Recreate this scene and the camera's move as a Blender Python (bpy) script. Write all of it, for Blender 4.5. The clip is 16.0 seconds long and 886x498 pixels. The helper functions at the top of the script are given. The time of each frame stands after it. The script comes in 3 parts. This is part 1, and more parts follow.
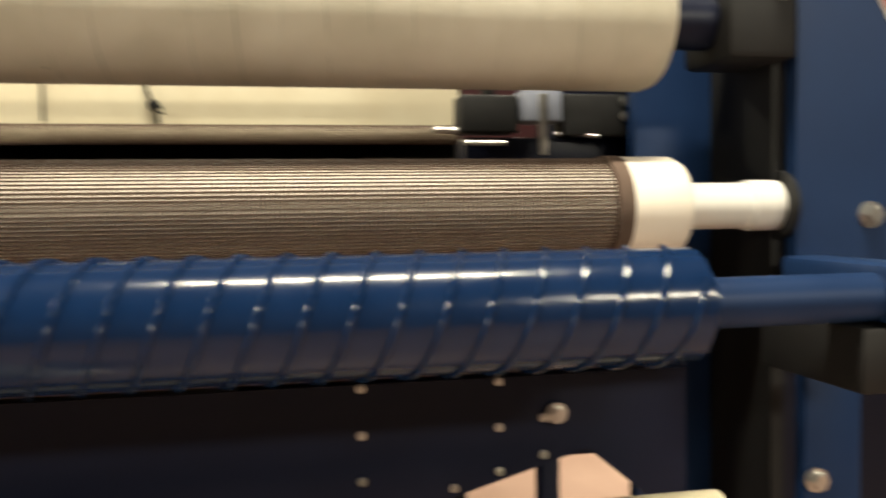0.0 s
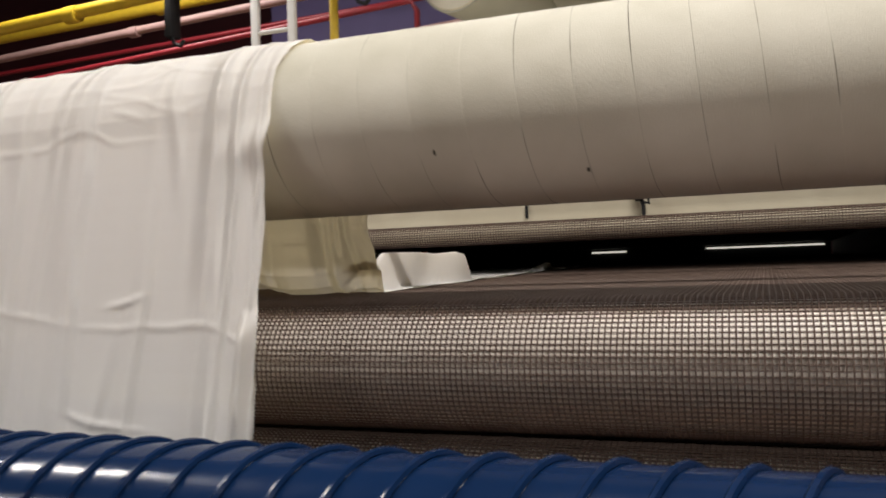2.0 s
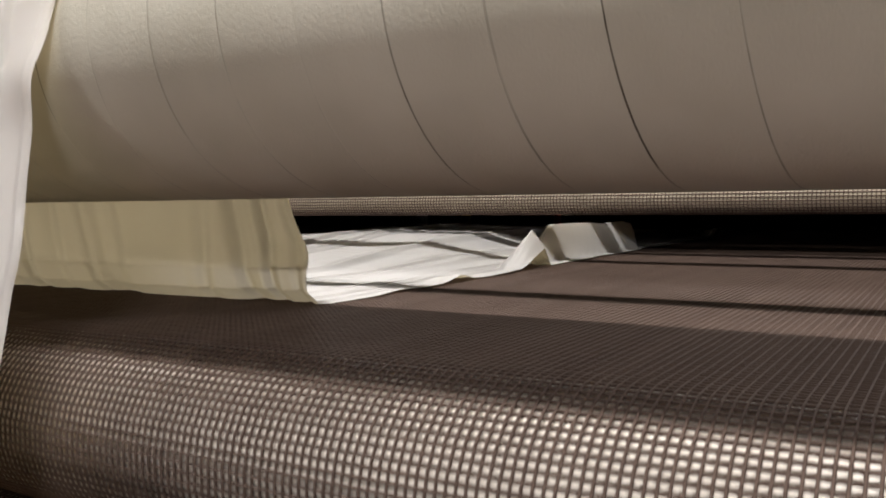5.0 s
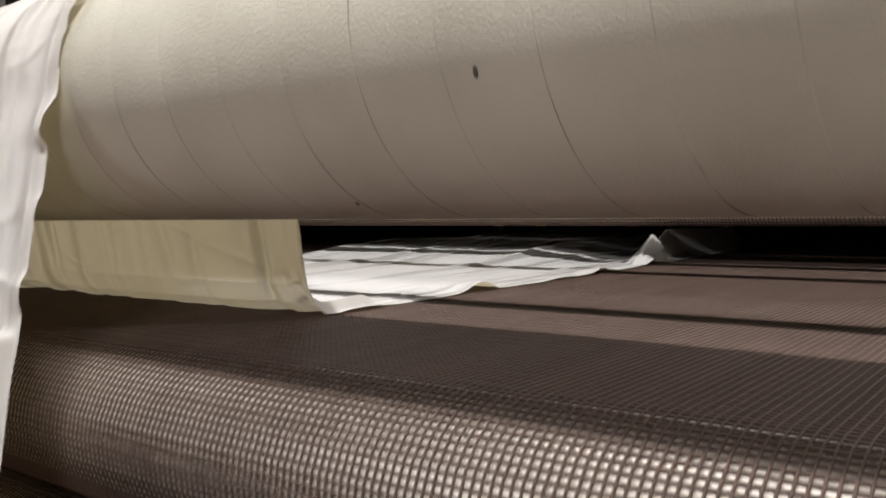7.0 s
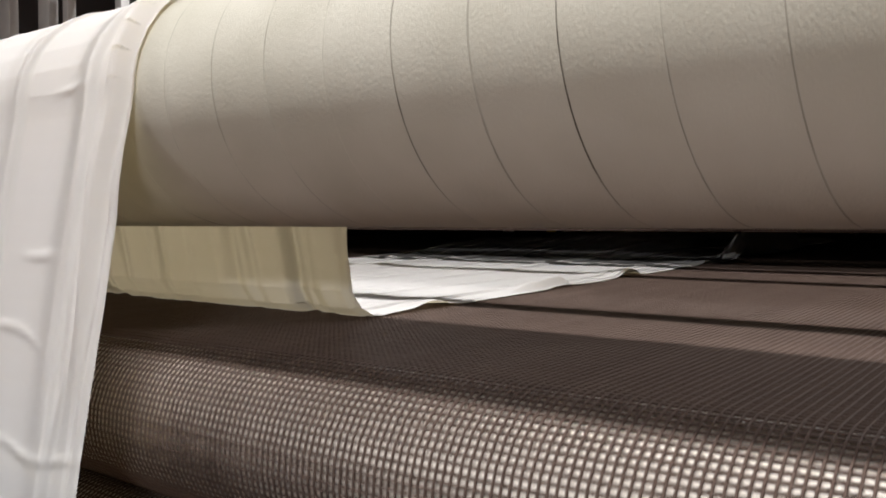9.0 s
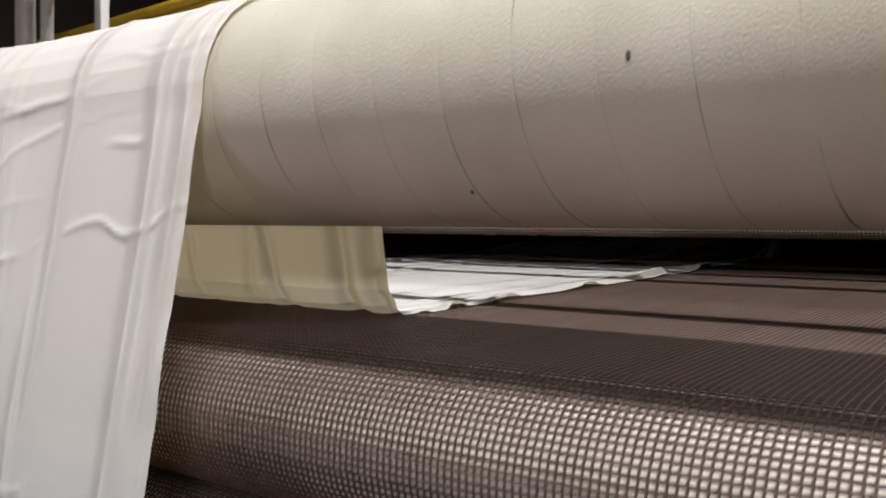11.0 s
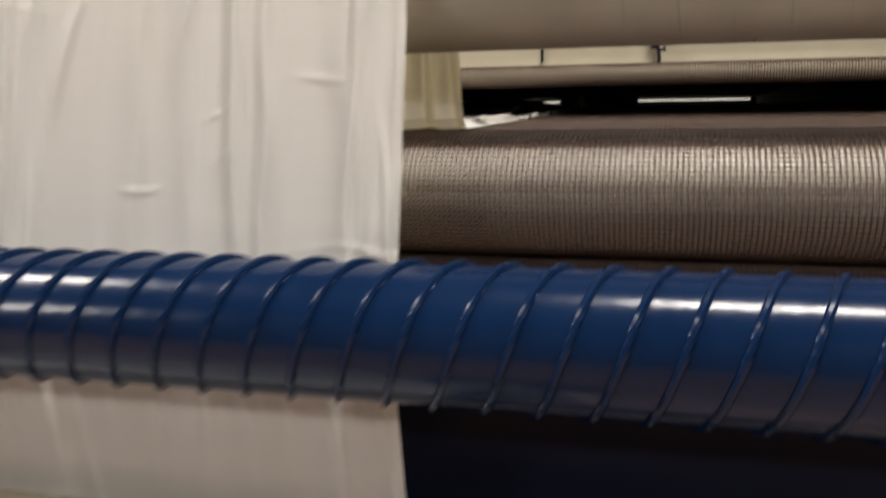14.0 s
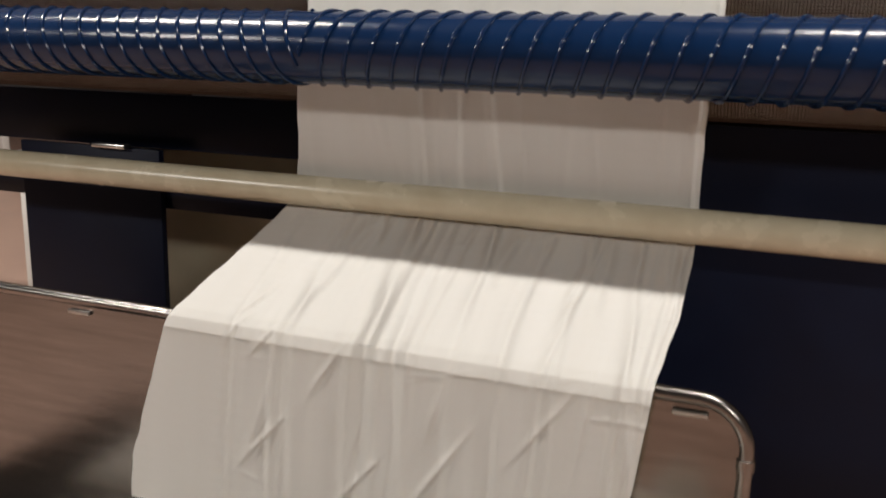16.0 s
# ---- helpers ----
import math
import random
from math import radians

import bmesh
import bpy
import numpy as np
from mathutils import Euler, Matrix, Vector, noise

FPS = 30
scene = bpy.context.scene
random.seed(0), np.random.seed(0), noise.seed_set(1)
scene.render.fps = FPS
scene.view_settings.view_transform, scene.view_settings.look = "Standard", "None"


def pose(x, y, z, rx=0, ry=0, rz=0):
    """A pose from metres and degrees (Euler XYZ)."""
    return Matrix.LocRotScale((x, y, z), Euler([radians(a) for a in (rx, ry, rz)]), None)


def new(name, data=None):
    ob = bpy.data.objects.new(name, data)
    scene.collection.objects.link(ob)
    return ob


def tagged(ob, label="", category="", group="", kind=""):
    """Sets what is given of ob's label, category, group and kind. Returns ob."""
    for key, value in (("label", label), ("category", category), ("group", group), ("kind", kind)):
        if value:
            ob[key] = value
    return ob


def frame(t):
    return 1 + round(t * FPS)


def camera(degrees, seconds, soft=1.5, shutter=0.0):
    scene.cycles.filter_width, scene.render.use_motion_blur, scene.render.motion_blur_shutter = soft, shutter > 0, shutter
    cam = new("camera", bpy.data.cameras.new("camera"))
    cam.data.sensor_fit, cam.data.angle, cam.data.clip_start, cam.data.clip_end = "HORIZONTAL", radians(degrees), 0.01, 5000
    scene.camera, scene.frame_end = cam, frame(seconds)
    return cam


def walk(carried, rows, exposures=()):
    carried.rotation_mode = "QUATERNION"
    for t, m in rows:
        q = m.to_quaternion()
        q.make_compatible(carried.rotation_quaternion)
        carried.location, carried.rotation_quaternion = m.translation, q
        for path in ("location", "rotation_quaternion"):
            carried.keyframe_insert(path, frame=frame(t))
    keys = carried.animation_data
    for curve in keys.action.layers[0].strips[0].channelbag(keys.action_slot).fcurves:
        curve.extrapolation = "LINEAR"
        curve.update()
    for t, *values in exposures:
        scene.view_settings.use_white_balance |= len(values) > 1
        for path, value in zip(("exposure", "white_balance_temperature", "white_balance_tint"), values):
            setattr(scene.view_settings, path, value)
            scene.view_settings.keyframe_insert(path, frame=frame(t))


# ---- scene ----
H = 1.30            # height of the spiral roller's axis over the floor
V = 0.185           # speed of cloth and belt, metres a second
PATH = [  # seconds, eye x y z over the roller axis, yaw, tilt, roll
    (0.0, 0.557, -1.047, 0.131, -11.36, -2.72, -0.82),
    (0.2, 0.548, -1.079, 0.147, -4.87, -2.53, -1.34),
    (0.5, 0.500, -1.043, 0.158, 3.57, -2.95, -2.79),
    (1.0, 0.429, -0.934, 0.173, 10.10, 0.71, -1.95),
    (1.5, 0.442, -0.876, 0.203, 14.93, 2.63, -1.97),
    (2.0, 0.541, -0.722, 0.238, 20.49, 1.63, -1.78),
    (2.5, 0.569, -0.555, 0.247, 24.07, 1.14, -0.89),
    (3.0, 0.550, -0.436, 0.280, 24.95, 0.88, -1.03),
    (3.5, 0.560, -0.371, 0.298, 28.16, -0.38, -0.31),
    (4.0, 0.557, -0.293, 0.295, 29.65, -1.44, -0.01),
    (6.5, 0.620, -0.204, 0.315, 35.17, -2.11, -0.37),
    (7.0, 0.670, -0.208, 0.314, 37.39, -1.82, -0.13),
    (7.5, 0.679, -0.213, 0.313, 39.55, -1.61, 0.14),
    (8.0, 0.657, -0.240, 0.315, 38.24, -1.57, 0.57),
    (10.5, 0.666, -0.290, 0.320, 37.55, -1.73, -0.07),
    (11.0, 0.626, -0.339, 0.313, 35.76, -1.22, 0.65),
    (11.5, 0.587, -0.397, 0.311, 29.40, -0.96, 0.47),
    (12.0, 0.558, -0.471, 0.308, 24.53, -0.68, 0.08),
    (12.5, 0.503, -0.503, 0.304, 22.30, -0.33, -0.13),
    (13.0, 0.418, -0.535, 0.286, 20.22, -1.73, -1.15),
    (13.5, 0.400, -0.635, 0.278, 15.43, -2.22, 0.38),
    (13.8, 0.348, -0.759, 0.232, 14.59, -5.74, 0.10),
    (14.0, 0.305, -0.865, 0.225, 14.52, -8.43, -0.64),
    (14.2, 0.280, -0.953, 0.208, 15.36, -10.11, -0.30),
    (14.5, 0.243, -1.067, 0.197, 18.16, -11.26, -0.63),
    (15.0, 0.215, -1.227, 0.109, 19.84, -10.15, 2.06),
    (15.5, 0.177, -1.440, 0.066, 23.92, -12.97, 1.92),
    (16.0, 0.114, -1.656, 0.002, 20.66, -12.95, 1.61),
]


def eye_pose(x, y, z, yaw, tilt, roll):
    return pose(x, y, z + H, 90 + tilt, 0, yaw) @ pose(0, 0, 0, 0, 0, roll)


EXPOSURES = [  # seconds, stops, kelvin, tint
    (0.0, 0.52, 8200, 1), (0.5, 0.32, 7700, 3), (1.0, -0.22, 7200, 9), (1.5, -0.43, 6900, 9), (2.0, -0.40, 6700, 10), (2.5, -0.35, 6800, 10), (3.0, -0.45, 6700, 10), (3.5, -0.3, 6650, 10),
    (4.0, -0.25, 6600, 10), (7.0, -0.14, 6400, 10), (8.0, -0.14, 6300, 10), (11.0, -0.25, 6350, 10), (12.5, -0.32, 6350, 10), (13.5, -0.33, 6450, 10),
    (14.0, -0.2, 6900, 9), (14.5, 0.37, 7300, 7), (15.0, -0.15, 7000, 8), (15.5, -0.40, 7000, 7), (16.0, -0.12, 6850, 8)]
cam = camera(54.33, 16.0, 1.8, 0.5)
walk(cam, [(r[0], eye_pose(*r[1:])) for r in PATH],
     EXPOSURES)

# ---- light ----
world = bpy.data.worlds.new("hall_air")
scene.world = world
world.use_nodes = True
world.node_tree.nodes["Background"].inputs[0].default_value = (1.0, 0.93, 0.86, 1)
world.node_tree.nodes["Background"].inputs[1].default_value = 0.014


def area_light(x, y, z, length, width, watts, tilt=0.0, colour=(1.0, 0.972, 0.965)):
    d = bpy.data.lights.new("area_light", "AREA")
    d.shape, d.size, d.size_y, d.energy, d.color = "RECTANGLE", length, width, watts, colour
    ob = new("area_light", d)
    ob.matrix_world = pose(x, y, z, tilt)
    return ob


# two tube fittings over the machine, placed by their highlights and shadows
area_light(0.9, -0.45, H + 2.7, 1.4, 0.10, 118)
area_light(-3.0, -0.45, H + 2.7, 1.6, 0.10, 145)
# unseen fill lamps added at the front to brighten upright faces
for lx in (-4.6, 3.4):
    area_light(lx, -4.2, H + 2.0, 1.5, 0.25, 105, 55)
# unseen lamps added behind to brighten the back wall and floor
for lx in (-4.0, -0.1):
    area_light(lx, 4.2, H + 3.4, 1.6, 0.30, 110)
area_light(3.2, 3.6, H + 3.0, 1.6, 0.30, 170)

# ---- materials ----
MATS = {}


def mat(name, colour, rough=0.5, metal=0.0, colour2=None, scale=20.0, bump=0.0, bump_scale=200.0, mix=0.5,
        stretch=(1, 1, 1), coat=0.0, rough_var=0.0, island=0.0, translucent=0.0, spec=0.5, bias=0.5):
    if name in MATS:
        return MATS[name]
    m = bpy.data.materials.new(name)
    m.use_nodes = True
    t = m.node_tree
    N, K = t.nodes, t.links.new
    b = N["Principled BSDF"]
    b.inputs["Roughness"].default_value, b.inputs["Metallic"].default_value = rough, metal
    b.inputs["Coat Weight"].default_value = coat
    b.inputs["Coat Roughness"].default_value = 0.12
    b.inputs["Specular IOR Level"].default_value = spec
    co = N.new("ShaderNodeTexCoord")
    mp = N.new("ShaderNodeMapping")
    mp.inputs["Scale"].default_value = stretch
    K(co.outputs["Object"], mp.inputs[0])
    big = N.new("ShaderNodeTexNoise")
    big.inputs["Scale"].default_value, big.inputs["Detail"].default_value = scale, 6
    K(mp.outputs[0], big.inputs["Vector"])
    ramp = N.new("ShaderNodeValToRGB")
    c2 = colour2 or tuple(c * 0.8 for c in colour)
    ramp.color_ramp.elements[0].color, ramp.color_ramp.elements[1].color = (*c2, 1), (*colour, 1)
    ramp.color_ramp.elements[0].position, ramp.color_ramp.elements[1].position = bias - mix / 2, bias + mix / 2
    K(big.outputs[0], ramp.inputs[0])
    last = ramp.outputs[0]
    if island:
        oi = N.new("ShaderNodeObjectInfo")
        hs = N.new("ShaderNodeHueSaturation")
        mr = N.new("ShaderNodeMapRange")
        mr.inputs[3].default_value, mr.inputs[4].default_value = 1 - island, 1 + island
        K(oi.outputs["Random"], mr.inputs[0])
        K(mr.outputs[0], hs.inputs["Value"])
        K(last, hs.inputs["Color"])
        last = hs.outputs[0]
    K(last, b.inputs["Base Color"])
    fine = N.new("ShaderNodeTexNoise")
    fine.inputs["Scale"].default_value, fine.inputs["Detail"].default_value = bump_scale, 4
    K(mp.outputs[0], fine.inputs["Vector"])
    if rough_var:
        mr = N.new("ShaderNodeMapRange")
        mr.inputs[3].default_value, mr.inputs[4].default_value = rough - rough_var, rough + rough_var
        K(big.outputs[0], mr.inputs[0])
        K(mr.outputs[0], b.inputs["Roughness"])
    if bump:
        bp = N.new("ShaderNodeBump")
        bp.inputs["Strength"].default_value, bp.inputs["Distance"].default_value = bump, 0.002
        K(fine.outputs[0], bp.inputs["Height"])
        K(bp.outputs[0], b.inputs["Normal"])
    if translucent:
        tr = N.new("ShaderNodeBsdfTranslucent")
        tr.inputs["Color"].default_value = (0.86, 0.74, 0.47, 1)
        mx = N.new("ShaderNodeMixShader")
        mx.inputs[0].default_value = translucent
        K(b.outputs[0], mx.inputs[1])
        K(tr.outputs[0], mx.inputs[2])
        K(mx.outputs[0], N["Material Output"].inputs[0])
    MATS[name] = m
    return m


CLOTH = mat("cotton", (0.82, 0.80, 0.77), 0.85, colour2=(0.765, 0.74, 0.70), scale=9, bump=0.25, bump_scale=900, translucent=0.30, spec=0.2)
WRAP = mat("felt_wrap", (0.55, 0.525, 0.44), 0.9, colour2=(0.43, 0.405, 0.325), scale=7, bump=0.30, bump_scale=560, spec=0.2, mix=0.36)
SEAM = mat("wrap_seam", (0.09, 0.075, 0.055), 0.9, colour2=(0.49, 0.465, 0.38), scale=9, mix=0.24, bias=0.55, stretch=(2.2, 1, 1))
FAINT = mat("faint_wrap_seam", (0.22, 0.195, 0.15), 0.9, colour2=(0.49, 0.465, 0.38), scale=9, mix=0.25, bias=0.62, stretch=(2.2, 1, 1))
SPOT = mat("grease_spot", (0.10, 0.09, 0.07), 0.8)
BLUE = mat("blue_enamel", (0.004, 0.018, 0.060), 0.19, colour2=(0.0034, 0.015, 0.050), scale=12, bump=0.22, bump_scale=45, coat=0.0, rough_var=0.06, spec=0.34)
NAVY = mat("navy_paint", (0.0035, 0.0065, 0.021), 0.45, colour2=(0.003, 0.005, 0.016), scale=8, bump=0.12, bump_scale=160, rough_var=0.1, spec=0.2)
PLATE = mat("blue_plate_paint", (0.0075, 0.026, 0.078), 0.48, colour2=(0.006, 0.020, 0.062), scale=6, bump=0.10, bump_scale=140, rough_var=0.1, spec=0.18)
CREAM = mat("cream_paint", (0.66, 0.60, 0.45), 0.40, colour2=(0.58, 0.51, 0.37), scale=10, bump=0.08, bump_scale=120, rough_var=0.08)
ROD_PAINT = mat("cream_rod_paint", (0.66, 0.60, 0.45), 0.26, colour2=(0.55, 0.48, 0.34), scale=14, bump=0.10, bump_scale=90, rough_var=0.06)
DRUM = mat("cream_drum", (0.84, 0.775, 0.68), 0.5, colour2=(0.77, 0.70, 0.61), scale=16, bump=0.1, bump_scale=150)
MATS["cream_drum"].node_tree.nodes["Principled BSDF"].inputs["Roughness"].default_value = 0.46
STRAND = mat("brown_strand", (0.125, 0.088, 0.070), 0.6, colour2=(0.09, 0.062, 0.05), scale=30, bump=0.2, bump_scale=600, spec=0.05)
# black of real parts; also stands in for shade in slots and openings
BLACK = mat("black_steel_and_shade", (0.008, 0.008, 0.009), 0.6, colour2=(0.012, 0.012, 0.012), scale=20, bump=0.1, spec=0.25)
STEEL = mat("zinc_steel", (0.62, 0.61, 0.58), 0.30, 1.0, colour2=(0.48, 0.47, 0.45), scale=60, bump=0.1)
STAINLESS = mat("stainless_sheet", (0.29, 0.262, 0.245), 0.22, 1.0, colour2=(0.20, 0.182, 0.17), scale=5, stretch=(1, 1, 12), bump=0.06, bump_scale=60, rough_var=0.06)
FLOOR = mat("sealed_floor", (0.50, 0.33, 0.26), 0.45, colour2=(0.42, 0.27, 0.21), scale=3, bump=0.1, bump_scale=50, rough_var=0.1)
MAROON = mat("maroon_wall", (0.085, 0.018, 0.024), 0.7, colour2=(0.06, 0.014, 0.022), scale=2, bump=0.1)
PURPLE = mat("purple_panel", (0.13, 0.10, 0.25), 0.6, colour2=(0.10, 0.08, 0.20), scale=2, bump=0.1)
RED = mat("red_pipe", (0.30, 0.02, 0.03), 0.4)
YELLOW = mat("yellow_pipe", (0.62, 0.42, 0.03), 0.4)
WHITE = mat("white_paint", (0.72, 0.70, 0.66), 0.5, scale=6)
DUCT = mat("duct_sheet", (0.46, 0.46, 0.40), 0.5, colour2=(0.38, 0.38, 0.33), scale=4, bump=0.05)
# kept dark to cut bounce and reflections from the unseen walls
DARKWALL = mat("hall_wall", (0.13, 0.12, 0.115), 0.8, colour2=(0.10, 0.09, 0.085), scale=2, bump=0.1)


# ---- mesh helpers ----
def mesh_of(name, bm, material, smooth=True):
    me = bpy.data.meshes.new(name)
    bm.to_mesh(me)
    bm.free()
    for m in material if isinstance(material, (list, tuple)) else [material]:
        me.materials.append(m)
    if smooth:
        me.shade_smooth()
        me.set_sharp_from_angle(angle=radians(35))
    return me


def part(name, bm, material, parent, label="", smooth=True):
    ob = new(name, mesh_of(name, bm, material, smooth))
    ob.parent = parent
    return tagged(ob, label)


def thing(name, label, category, group="", kind="", at=(0, 0, 0)):
    ob = new(name)
    ob.location = at
    return tagged(ob, label, category, group, kind)


def solo(name, bm, material, label, category, group="", kind="", smooth=True):
    return tagged(new(name, mesh_of(name, bm, material, smooth)), label, category, group, kind)


def box(bm, x0, x1, y0, y1, z0, z1, bevel=0.0):
    g = bmesh.ops.create_cube(bm, size=1, matrix=Matrix.Translation(((x0 + x1) / 2, (y0 + y1) / 2, (z0 + z1) / 2)) @ Matrix.Diagonal((x1 - x0, y1 - y0, z1 - z0, 1)))
    if bevel:
        es = list({e for v in g["verts"] for e in v.link_edges})
        bmesh.ops.bevel(bm, geom=es, offset=bevel, segments=2, profile=0.5, affect="EDGES")
    return bm


def lathe_x(bm, profile, seg=48, y=0.0, z=0.0):
    """Turns a profile of (x, radius) about an axis along x."""
    rings = []
    for x, r in profile:
        rings.append([bm.verts.new((x, y + r * math.cos(2 * math.pi * k / seg), z + r * math.sin(2 * math.pi * k / seg))) for k in range(seg)])
    for a, b in zip(rings, rings[1:]):
        for k in range(seg):
            bm.faces.new((a[k], a[(k + 1) % seg], b[(k + 1) % seg], b[k]))
    bm.faces.new(rings[0])
    bm.faces.new(rings[-1][::-1])
    bmesh.ops.recalc_face_normals(bm, faces=bm.faces[:])
    return bm


def tube(bm, pts, r, seg=10, closed=False):
    """A round bar along points."""
    pts = [Vector(p) for p in pts]
    n = len(pts)
    rings = []
    for i, p in enumerate(pts):
        a, b = (pts[(i - 1) % n], pts[(i + 1) % n]) if closed else (pts[max(i - 1, 0)], pts[min(i + 1, n - 1)])
        d = (b - a).normalized()
        u = d.cross(Vector((0.12, 0.31, 0.94)))
        if u.length < 0.1:
            u = d.cross(Vector((1, 0, 0)))
        u.normalize()
        w = d.cross(u)
        rings.append([bm.verts.new(p + r * (u * math.cos(2 * math.pi * k / seg) + w * math.sin(2 * math.pi * k / seg))) for k in range(seg)])
    for i in range(n if closed else n - 1):
        a, b = rings[i], rings[(i + 1) % n]
        for k in range(seg):
            bm.faces.new((a[k], a[(k + 1) % seg], b[(k + 1) % seg], b[k]))
    if not closed:
        bm.faces.new(rings[0][::-1])
        bm.faces.new(rings[-1])
    bmesh.ops.recalc_face_normals(bm, faces=bm.faces[:])
    return bm


def B():
    return bmesh.new()


def prism(bm, outline, y0, y1):
    """A plate: an outline in x and z, from y0 to y1."""
    a = [bm.verts.new((x, y0, z)) for x, z in outline]
    b = [bm.verts.new((x, y1, z)) for x, z in outline]
    bm.faces.new(a)
    bm.faces.new(b[::-1])
    n = len(a)
    for i in range(n):
        bm.faces.new((a[i], b[i], b[(i + 1) % n], a[(i + 1) % n]))
    bmesh.ops.recalc_face_normals(bm, faces=bm.faces[:])
    return bm


# ---- hall ----
solo("floor", box(B(), -12, 7, -5, 9, -0.1, 0), FLOOR, "pinkish brown sealed concrete hall floor", "floor", kind="structure")
solo("wall_north", box(B(), -12, 7, 8.8, 9, 0, 6), MAROON, "dark maroon painted back wall of the hall", "wall", kind="structure")
# south and east walls and ceiling are unseen, added to close the room
solo("wall_south", box(B(), -12, 7, -5.2, -5, 0, 6), DARKWALL, "plain wall of the hall", "wall", kind="structure")
solo("wall_east", box(B(), 7, 7.2, -5, 9, 0, 6), DARKWALL, "plain wall of the hall", "wall", kind="structure")
solo("wall_west", box(B(), -12.2, -12, -5, 9, 0, 6), DARKWALL, "plain wall of the hall", "wall", kind="structure")
solo("ceiling", box(B(), -12, 7, -5, 9, 6, 6.2), DARKWALL, "dim ceiling of the hall", "ceiling", kind="structure")

# ---- fixed numbers of the machine: y, z and radius of each roller ----
TY, TZ, TR = 0.276, 0.429, 0.113
MY, MZ, MR = 0.262, 0.128, 0.078
RY, RZ, RR = 0.109, -0.328, 0.036
X_LEFT, X_RIGHT, X_MID = -2.72, 1.08, -0.815
CLOTH_L, CLOTH_R = -0.887, 0.0
BELT_SLOPE = 0.023


def belt_z(y):
    return MZ + MR + BELT_SLOPE * (y - MY)


# spiral spreader roller, fixed
roller = thing("spiral_roller", "glossy blue enamelled spreader roller with welded spiral ribs", "roller", at=(0, 0, H))
part("body", lathe_x(B(), [(X_LEFT, 0.045), (X_LEFT, 0.071), (X_LEFT + .004, 0.075), (1.096, 0.075), (1.1, 0.071), (1.1, 0.045)], 72), BLUE, roller)
SPACING, STARTS = 0.0537, 3
LEAD = SPACING * STARTS
for side, end in ((1, 1.088), (-1, X_LEFT + 0.01)):
    length = abs(end - X_MID) - 0.004
    n = int(length / LEAD * 44)
    for k in range(STARTS):
        pts = []
        for i in range(n + 1):
            d = 0.004 + length * i / n
            a = radians(150) - 2 * math.pi * (d + side * (X_MID - 0.282) + k * SPACING) / LEAD
            pts.append((X_MID + side * d, 0.0762 * math.cos(a), 0.0762 * math.sin(a)))
        part("spiral_rib", tube(B(), pts, 0.0046, 7), BLUE, roller, "welded blue spiral rib")
part("shaft", lathe_x(B(), [(1.1, 0.034), (1.42, 0.034)], 32), PLATE, roller, "blue steel shaft end")
part("collar", lathe_x(B(), [(1.1, 0.055), (1.112, 0.055), (1.114, 0.05)], 32), BLUE, roller)

# upper roller, wrapped; turns
upper = thing("wrapped_roller", "large roller wrapped spirally in beige felt tape", "roller", at=(0, TY, TZ + H))
bm = B()
W, SEG = 0.062, 56
X_SEAM = 0.458 - W * (216.9 / 360) - 51 * W      # first seam, left of all that shows
turns = int((1.16 - X_SEAM) / W)
prev = None
STEPS = [(0.0, 0.00142), (0.016, 0.0013), (0.05, 0.00145), (0.5, 0.00155), (0.985, 0.0016), (1.0, 0.00148)]
rnd = random.Random(4)
for i in range(turns * SEG + 1):
    a = 2 * math.pi * i / SEG
    x = X_SEAM + W * i / SEG
    j = 0.0009 * noise.noise((i * 0.045, 3.1, 0.2))
    row = [bm.verts.new((x + W * u + (j if 0 < u < 1 else 0), (TR - 0.0016 + h) * math.cos(a), (TR - 0.0016 + h) * math.sin(a))) for u, h in STEPS]
    if prev:
        for k in range(len(STEPS) - 1):
            f = bm.faces.new((prev[k], prev[k + 1], row[k + 1], row[k]))
            f.material_index = (1 if x > 0.24 or -0.06 < x < 0.0 else 2) if k == 0 else 0
    prev = row
bmesh.ops.recalc_face_normals(bm, faces=bm.faces[:])
part("felt_cover", bm, [WRAP, SEAM, FAINT], upper, "beige felt tape with dark spiral seams")
part("core", lathe_x(B(), [(X_LEFT - .01, 0.1), (1.155, 0.108), (1.168, 0.1), (1.172, 0.06), (1.172, 0.045), (1.40, 0.045)], 48), NAVY, upper, "dark steel roller core and shaft")
bm = B()
lathe_x(bm, [(1.13, TR - 0.001), (1.15, TR + 0.0012), (1.168, TR - 0.006), (1.178, TR - 0.025), (1.1785, 0.05)], 56)
part("end_wrap", bm, WRAP, upper, "rounded beige felt end")
SPOTS = [(0.262, radians(213 + 94 * 3.5)), (0.264, radians(194 + 94 * 12)), (0.404, radians(228 + 94 * 10.5))]
SPOTS += [(rnd.uniform(-0.05, 1.0), rnd.uniform(0, 6.28)) for k in range(2)]
for x, a in SPOTS:
    g = B()
    bmesh.ops.create_uvsphere(g, u_segments=8, v_segments=5, radius=1, matrix=Matrix.Translation((x, (TR) * math.cos(a), TR * math.sin(a))) @ Euler((a, 0, 0)).to_matrix().to_4x4() @ Matrix.Diagonal((0.0018, 0.0005, 0.0032 * rnd.uniform(.6, 1.2), 1)))
    part("stain", g, SPOT, upper, "dark grease spot")

